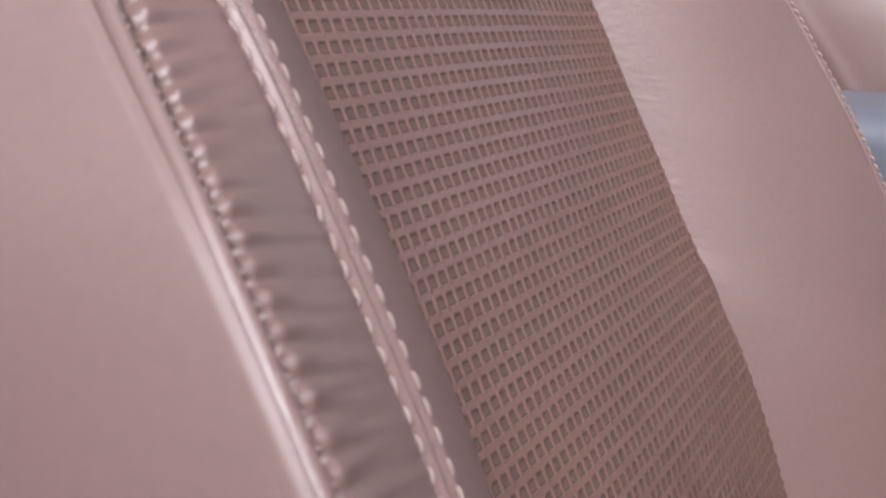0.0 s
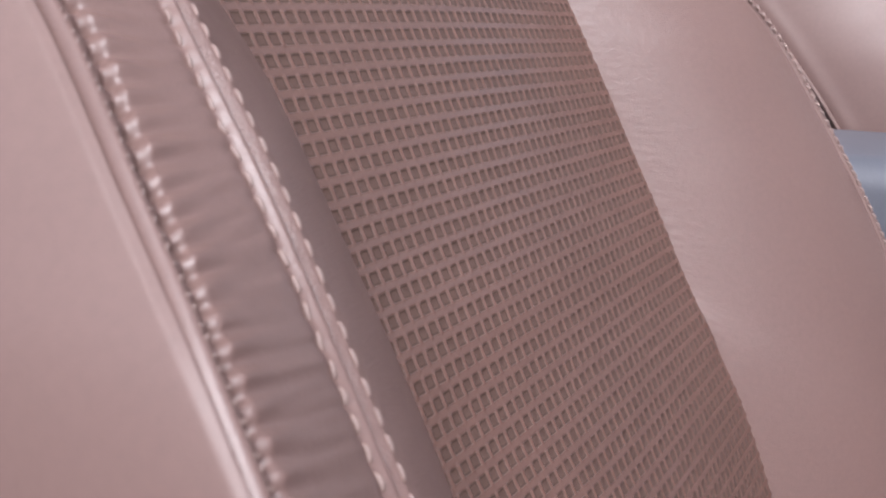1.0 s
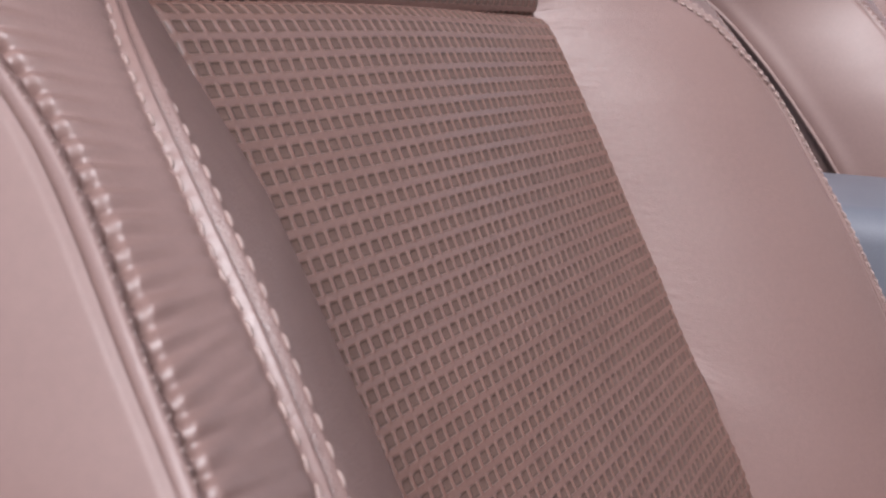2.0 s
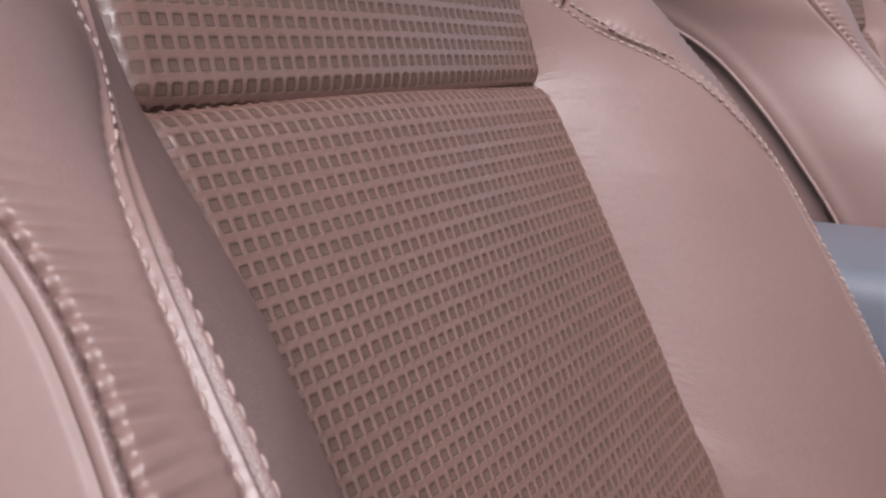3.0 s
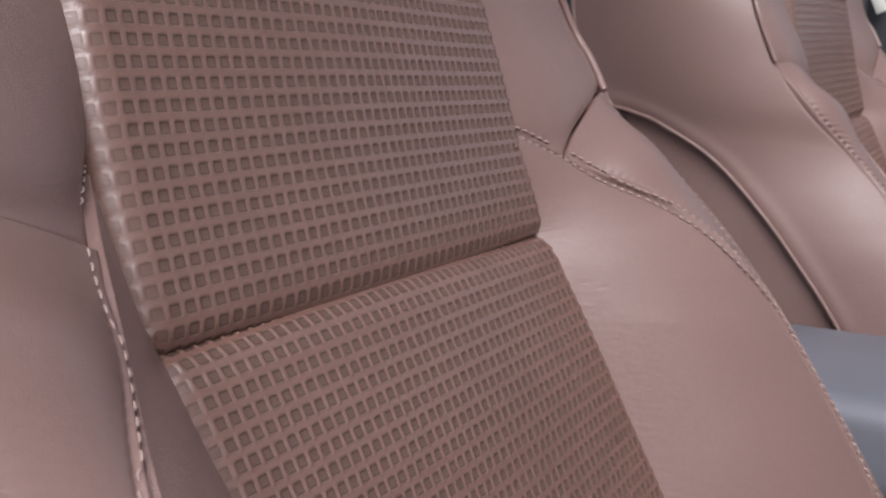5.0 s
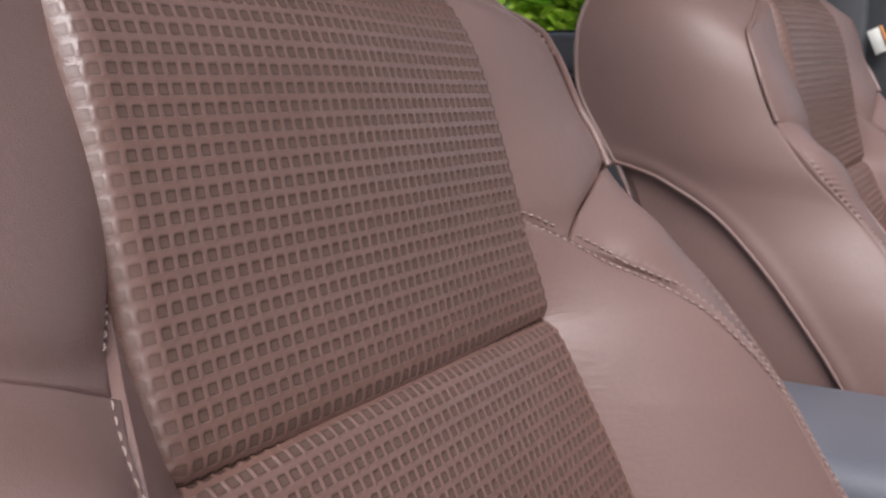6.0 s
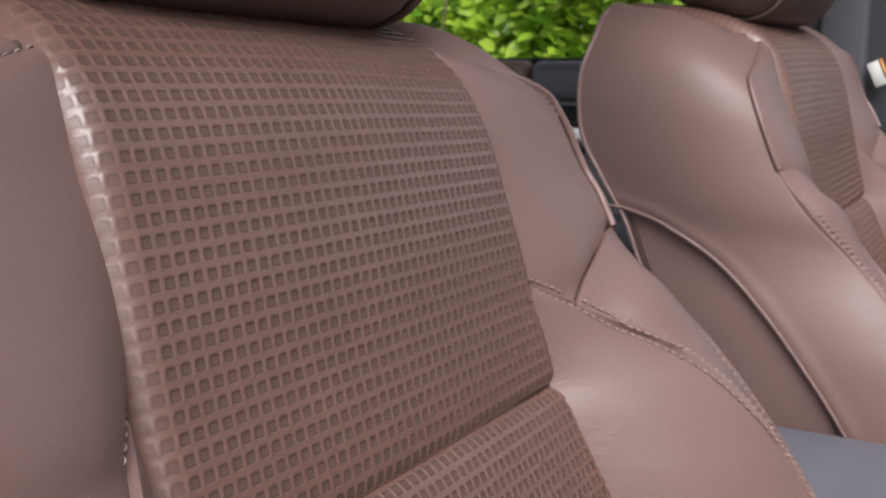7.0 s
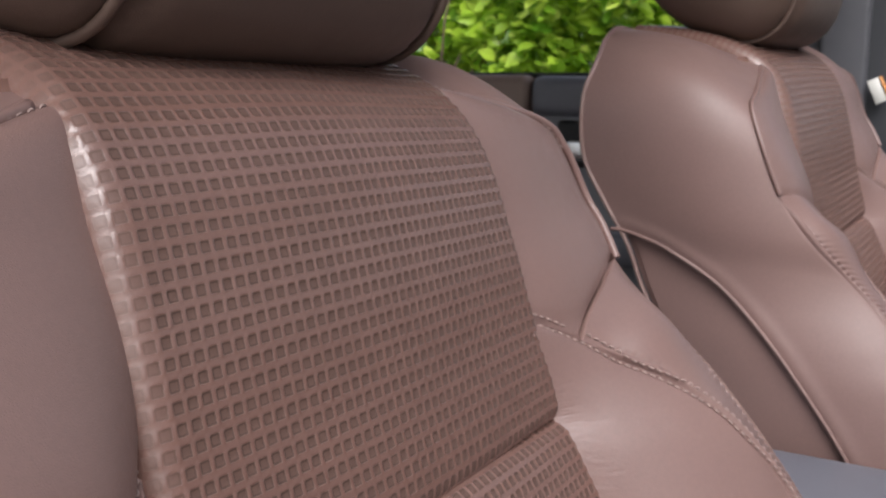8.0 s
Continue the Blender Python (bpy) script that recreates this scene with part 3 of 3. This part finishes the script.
    q = spline([(y + 0.020, z) for y, z in [(-0.165, 0.72), (-0.054, 1.01), (-0.012, 1.085), (0.006, 1.12), (0.035, 1.228), (0.058, 1.268)]], 60)
    g = np.stack([np.broadcast_to(np.linspace(-0.15, 0.15, 12)[None], (60, 12)), np.repeat(q[:, :1], 12, 1), np.repeat(q[:, 1:], 12, 1)], 2)
    panel_part("insert_backing", g, M_FABRIC, root, False, (0, -1, 0))
    headrest(root)
    cushion(root)
    return root


def side_panels(outer_knots, back_knots, swell):
    """The seat's flank: one swollen surface from the piping to the back edge, stepped in below the welt, cut there in two."""
    n, m = 330, 120
    a, b = paired(outer_knots, n), paired(back_knots, n)
    g = stretch_panel(a, b, m, (1, 0, 0.35), bulge=swell, roll=0.0008, reach=0.0012, skew=(1.0, 1.2))
    line = spline(WELT, 400)
    t = np.gradient(line, axis=0)
    t /= np.linalg.norm(t, axis=1, keepdims=True)
    yz = g[..., 1:].reshape(-1, 2)
    below = np.empty(len(yz))
    for k in range(0, len(yz), 4000):
        d = yz[k : k + 4000, None] - line[None]
        i = (d**2).sum(2).argmin(1)
        e = d[np.arange(len(d)), i]
        below[k : k + 4000] = e[:, 0] * t[i, 1] - e[:, 1] * t[i, 0]
    below = -below.reshape(n, m)
    high = g[..., 2] > 1.16
    below[high] = -1
    step = np.clip(below / 0.004, 0, 1)
    step = step * step * (3 - 2 * step)
    edge = np.exp(-(((below + 0.006) / 0.006) ** 2))
    shift = 0.0012 * edge - 0.0075 * step
    g[..., 0] += shift
    f = grid_faces(n, m)
    nn = normals(g)[n // 2, m // 2]
    if nn[0] < 0:
        f = f[:, ::-1]
    low = (below.reshape(-1)[f] > 0.0015).all(1)
    flat = g.reshape(-1, 3)

    def pick(keep):
        used, back = np.unique(f[keep], return_inverse=True)
        return flat[used], back.reshape(-1, 4)

    x = [flat[((yz - p) ** 2).sum(1).argmin(), 0] for p in line]
    x = np.convolve(np.pad(x, 12, mode="edge"), np.ones(25) / 25, mode="valid")
    welt = np.column_stack([x + 0.0004, line])
    inside = (line[:, 0] < 0.150) & (line[:, 1] > 0.72)
    return pick(~low), pick(low), welt[inside]


def band_panel(a, b, vee):
    """The band: narrow below, fanning out above to the V seam; scalloped along its outer stitching."""
    n = len(a)
    m = 130
    out = np.array((0.2, -1, 0.1))
    s = np.linspace(0, 1, m)
    g = a[:, None] * (1 - s)[None, :, None] + b[:, None] * s[None, :, None]
    # the first row follows the V seam, and its sweep fades out below
    first = spline(vee, m)
    fade = np.exp(-((np.linspace(0, 1, n) / 0.18) ** 2))
    g = g + (first - g[0])[None] * fade[:, None, None]
    nn = normals(g)
    nn *= np.sign(nn @ out)[..., None]
    width = np.linalg.norm(b - a, axis=1)[:, None]
    da, db = s[None] * width, (1 - s)[None] * width
    run = np.r_[0, np.cumsum(np.linalg.norm(np.diff((a + b) / 2, axis=0), axis=1))]
    fat = (0.0006 + 0.0085 * np.exp(-(((run - 0.034) / 0.030) ** 2)))[:, None]
    lift = fat * (4 * s * (1 - s))[None] ** 0.8 + sewn_edge(da) - 0.0040 * np.exp(-((db / 0.0013) ** 2)) + 0.0009 * np.exp(-(((db - 0.0032) / 0.0015) ** 2))
    low = 1 / (1 + np.exp(-(run - 0.05) / 0.01))[:, None]
    drift = np.array([noise.noise(Vector((r * 60, 3.3, 0.0))) for r in run])
    tuck = (0.5 + 0.5 * np.cos(2 * np.pi * run / 0.0049 + 0.9 * drift))[:, None]
    notch = tuck**2.5
    line = np.exp(-(((db - NOTCH) / 0.0011) ** 2))
    tail = np.exp(-np.maximum(db - NOTCH, 0) / 0.0060) * (db > NOTCH - 0.0012)
    past = db - NOTCH - 0.0020
    puff = np.exp(-((past / np.where(past < 0, 0.0013, 0.0055)) ** 2))
    lift = lift - 0.0008 * line * low - 0.0021 * line * low * notch - 0.0006 * tail * notch * low + 0.0007 * puff * low * (1 - tuck) * (1 + 0.4 * drift[:, None])
    inner_puff = np.exp(-(((da - 0.0050) / 0.0018) ** 2))
    lift = lift - 0.0003 * inner_puff * notch
    crease = np.array([[noise.noise(Vector((r * 300 + 14 * q, q * 18, 2.0))) + 0.6 * noise.noise(Vector((r * 700 - 20 * q, q * 40, 7.0))) for q in da[i]] for i, r in enumerate(run)])
    heavy = np.clip((run - 0.06) / 0.10, 0.10, 1.0)[:, None]
    lift = lift + 0.00045 * crease * heavy * low * np.exp(-np.maximum(NOTCH + 0.002 - db, 0) / 0.0006) * (1 - np.exp(-da / 0.004))
    lift = lift * (1 - np.exp(-((run / 0.022) ** 2)))[:, None]
    return g + nn * lift[..., None]


def drop_to_vee(g, vee, corner):
    """Bends the upper bolster's lower rim down to the V seam."""
    n, m = g.shape[:2]
    low = np.vstack([g[0, :1], np.array([corner]), np.asarray(vee)])
    s = 0.5 - 0.5 * np.cos(np.linspace(0, np.pi, m))
    first = spline(low, 400)[np.rint(s * 399).astype(int)]
    fade = np.exp(-((np.linspace(0, 1, n) / 0.38) ** 2))
    base = g[0].copy()
    g = g + (first - base)[None] * fade[:, None, None]
    run = np.linalg.norm(g - g[:1], axis=2)
    g[..., 1] += 0.003 * np.exp(-((run / 0.003) ** 2))
    for k in range(45):
        g[1:-1, 1:-1] = 0.25 * (g[2:, 1:-1] + g[:-2, 1:-1] + g[1:-1, 2:] + g[1:-1, :-2])
    return g


def cushion(root):
    """The seat's cushion and the frame that carries it."""
    bm = bmesh.new()
    box(bm, (-0.16, -0.70, 0.62), (0.16, -0.13, 0.785), 0.04, 5)
    part("cushion", bm, M_LEATHER, root)
    for side in (-1, 1):
        bm = bmesh.new()
        box(bm, (side * 0.205 - 0.052, -0.70, 0.60), (side * 0.205 + 0.052, -0.20, 0.83), 0.045, 5)
        part("cushion_bolster", bm, M_LEATHER, root)
    bm = bmesh.new()
    box(bm, (-0.22, -0.60, 0.36), (0.22, 0.02, 0.70), 0.02, 2)
    part("seat_base", bm, M_DARK, root, "charcoal seat frame cover")


near = seat("taupe leather car seat with a dimpled ventilated middle panel")
far = copy_thing(near, pose(0.761, 0.020, 0.0369, 3.40, -1.92, -1.59))
tagged(far, "taupe leather car seat standing upright beyond the centre console")


# ---- the car round the seats ----
def console():
    root = new("centre_console")
    tagged(root, "blue-grey plastic centre console between the seats", "console")
    root.location = (0, 0, 0)
    bm = bmesh.new()
    box(bm, (0.300, -0.52, 0.40), (0.455, 0.16, 0.945), 0.012, 3)
    part("body", bm, M_GREY, root)
    bm = bmesh.new()
    box(bm, (0.288, -0.50, 0.925), (0.466, 0.14, 0.994), 0.020, 6)
    part("armrest_lid", bm, M_GREY, root, "smooth padded lid")
    return root


console()

floor_ = box_part("floor", (-0.70, -1.3, 0.34), (1.26, 1.8, 0.40), M_CARPET, None, 0.0)
tagged(floor_, "dark carpeted car floor", "floor", kind="structure")


def far_door():
    root = new("rear_door")
    tagged(root, "closed rear car door with grey trim and chrome handle", "car door")
    box_part("door_panel", (1.20, 0.10, 0.42), (1.27, 0.527, 1.286), M_DOOR, root, 0.012)
    box_part("top_trim", (1.185, 0.10, 1.232), (1.272, 0.525, 1.298), M_GREY, root, 0.018, "blue-grey padded top trim", 5)
    box_part("window_seal", (1.222, 0.10, 1.296), (1.25, 1.30, 1.304), M_BLACK, root, 0.003)
    bezel = box_part("handle_recess", (1.188, 0.395, 1.150), (1.204, 0.475, 1.226), M_BLACK, root, 0.006, "black handle recess")
    bm = bmesh.new()
    box(bm, (1.176, 0.405, 1.160), (1.190, 0.452, 1.196), 0.006, 4)
    part("door_handle", bm, M_CHROME, bezel, "chrome pull handle")
    box_part("armrest", (1.13, 0.12, 1.00), (1.21, 0.50, 1.055), M_GREY, root, 0.018, "grey door armrest", 4)
    return root


far_door()
quarter = box_part("quarter_trim", (1.187, 0.530, 0.42), (1.27, 1.60, 1.300), M_BROWN, None, 0.016, "", 5)
tagged(quarter, "smooth brown trim panel beside the rear seat", "trim panel", kind="structure")


def pillar():
    root = new("door_pillar")
    tagged(root, "grey roof pillar with darker trim edges", "pillar")
    box_part("pillar_core", (1.165, -0.16, 0.42), (1.25, 0.095, 1.68), M_DARK, root, 0.01)
    box_part("pillar_cover", (1.150, 0.002, 1.10), (1.172, 0.066, 1.658), M_PILLAR, root, 0.008, "light grey pillar cover")
    tag = bmesh.new()
    box(tag, (1.142, -0.026, 1.262), (1.1445, -0.006, 1.296), 0.0008, 1)
    bmesh.ops.rotate(tag, verts=tag.verts, cent=(1.143, -0.016, 1.279), matrix=Matrix.Rotation(radians(-24), 3, "X"))
    tag = part("label", tag, M_TAG, root, "small white label with orange edge")
    bm = bmesh.new()
    box(bm, (1.1405, -0.0265, 1.268), (1.1415, -0.0225, 1.296))
    bmesh.ops.rotate(bm, verts=bm.verts, cent=(1.143, -0.016, 1.279), matrix=Matrix.Rotation(radians(-24), 3, "X"))
    part("print", bm, M_TAGC, tag)
    return root


pillar()


near_wall = box_part("door_front", (1.20, -1.2, 0.42), (1.27, -0.165, 1.28), M_DARK, None, 0.01)
tagged(near_wall, "dark front door trim panel", "door", kind="structure")


def ceiling():
    """The unseen roof lining, with a gap added over the front seats to let light in."""
    bm = bmesh.new()
    # the edges of the gap set where sunlight reaches the seats
    for lo, hi in (((-0.62, -1.15), (1.27, -0.62)), ((-0.62, -0.08), (1.27, 1.80)), ((-0.62, -0.619), (-0.58, -0.081)), ((1.14, -0.619), (1.27, -0.081))):
        box(bm, (*lo, 1.66), (*hi, 1.70))
    ob = part("ceiling", bm, M_LINING, None, "", False)
    tagged(ob, "unseen roof lining with a gap added to admit light", "ceiling", kind="structure")


ceiling()
rear = box_part("wall_rear", (-0.50, 1.60, 0.40), (1.27, 1.66, 1.30), M_BROWN, None, 0.01)
tagged(rear, "plain panel closing the cabin behind", "wall", kind="structure")
# added out of view: keeps low front light off the headrest and inserts
front = box_part("wall_front_shade", (-0.42, -1.20, 1.08), (1.27, -1.14, 1.40), M_DARK, None, 0.01)
tagged(front, "unseen dark panel added to block low light from the front", "wall", kind="structure")
dash = box_part("dashboard", (-0.50, -1.35, 0.40), (1.27, -1.00, 1.10), M_DARK, None, 0.06, "", 5)
tagged(dash, "charcoal dashboard at the front of the cabin", "dashboard", kind="structure")

# added out of view, its height set to shade the lower flank
near_light_block = box_part("wall_side", (-0.60, -1.2, 0.34), (-0.53, 0.25, 1.10), M_DARK, None, 0.02)
tagged(near_light_block, "unseen dark panel added to shade the seat's lower side", "wall", kind="structure")
rear_near = box_part("wall_side", (-0.70, 0.26, 0.42), (-0.62, 1.66, 1.02), M_BROWN, None, 0.02)
tagged(rear_near, "plain trim panel closing the rear side", "wall", kind="structure")

# ---- outside ----
bm = bmesh.new()
bmesh.ops.create_grid(bm, x_segments=40, y_segments=40, size=400)
ground = part("ground", bm, M_GROUND_BOUNCE, None, "", False)
tagged(ground, "unseen ground made pale to bounce light up", "ground", kind="structure")


def hedge():
    root = new("hedge")
    tagged(root, "bright green leafy hedge outside the car window", "hedge")
    rng = random.Random(11)
    verts, faces = [], []
    shape = [(0, 0, 0), (0.30, 0.22, 0.04), (0.36, 0.55, 0.03), (0, 1, -0.10), (-0.36, 0.55, 0.03), (-0.30, 0.22, 0.04), (0, 0.5, -0.03)]
    tri = [(0, 1, 6), (1, 2, 6), (2, 3, 6), (3, 4, 6), (4, 5, 6), (5, 0, 6)]
    for k in range(42000):
        y, z = rng.uniform(0.2, 5.2), 0.2 + 1.55 * rng.random() ** 0.7
        bump = noise.noise(Vector((y * 1.3, z * 1.3, 5.0))) * 0.35 + noise.noise(Vector((y * 4, z * 4, 9.0))) * 0.18
        x = 3.0 + bump + rng.random() ** 1.5 * 0.7
        size = rng.uniform(0.04, 0.09)
        m = Matrix.Translation((x, y, z)) @ Euler((rng.uniform(-0.9, 0.9), rng.uniform(-1.2, 0.3), rng.uniform(0, 6.28))).to_matrix().to_4x4()
        i = len(verts)
        verts += [m @ (Vector(p) * size) for p in shape]
        faces += [tuple(i + q for q in f) for f in tri]
    mesh_object("leaves", verts, faces, M_LEAF, root, smooth=False)
    tagged(bpy.context.scene.objects["leaves"], kind="stuff")
    tv, tf = [], []
    for k in range(60):
        y = rng.uniform(0.3, 5.0)
        pts = [(3.35, y, 0.0)]
        for q in range(5):
            pts.append((3.35 + rng.uniform(-0.2, 0.2), pts[-1][1] + rng.uniform(-0.15, 0.15), (q + 1) * 0.34))
        v, f = tube(spline(pts, 14), np.linspace(0.016, 0.004, 14), 6)
        tf += [tuple(i + len(tv) for i in q) for q in f]
        tv += list(v)
    mesh_object("branches", tv, tf, M_BARK, root)
    fv, ff = [], []
    for k in range(26):
        c = Vector((2.75 + rng.uniform(-0.1, 0.15), rng.uniform(0.4, 5.0), rng.uniform(0.5, 1.75)))
        for p in range(5):
            a = p * 1.2566
            d = Vector((-0.3, math.cos(a), math.sin(a))) * 0.016
            e = Vector((0, -math.sin(a), math.cos(a))) * 0.010
            i = len(fv)
            fv += [c, c + d * 0.6 + e, c + d * 1.1, c + d * 0.6 - e]
            ff += [(i, i + 1, i + 2, i + 3)]
    mesh_object("blossom", fv, ff, M_PETAL, root, "small white blossom", smooth=False)


hedge()
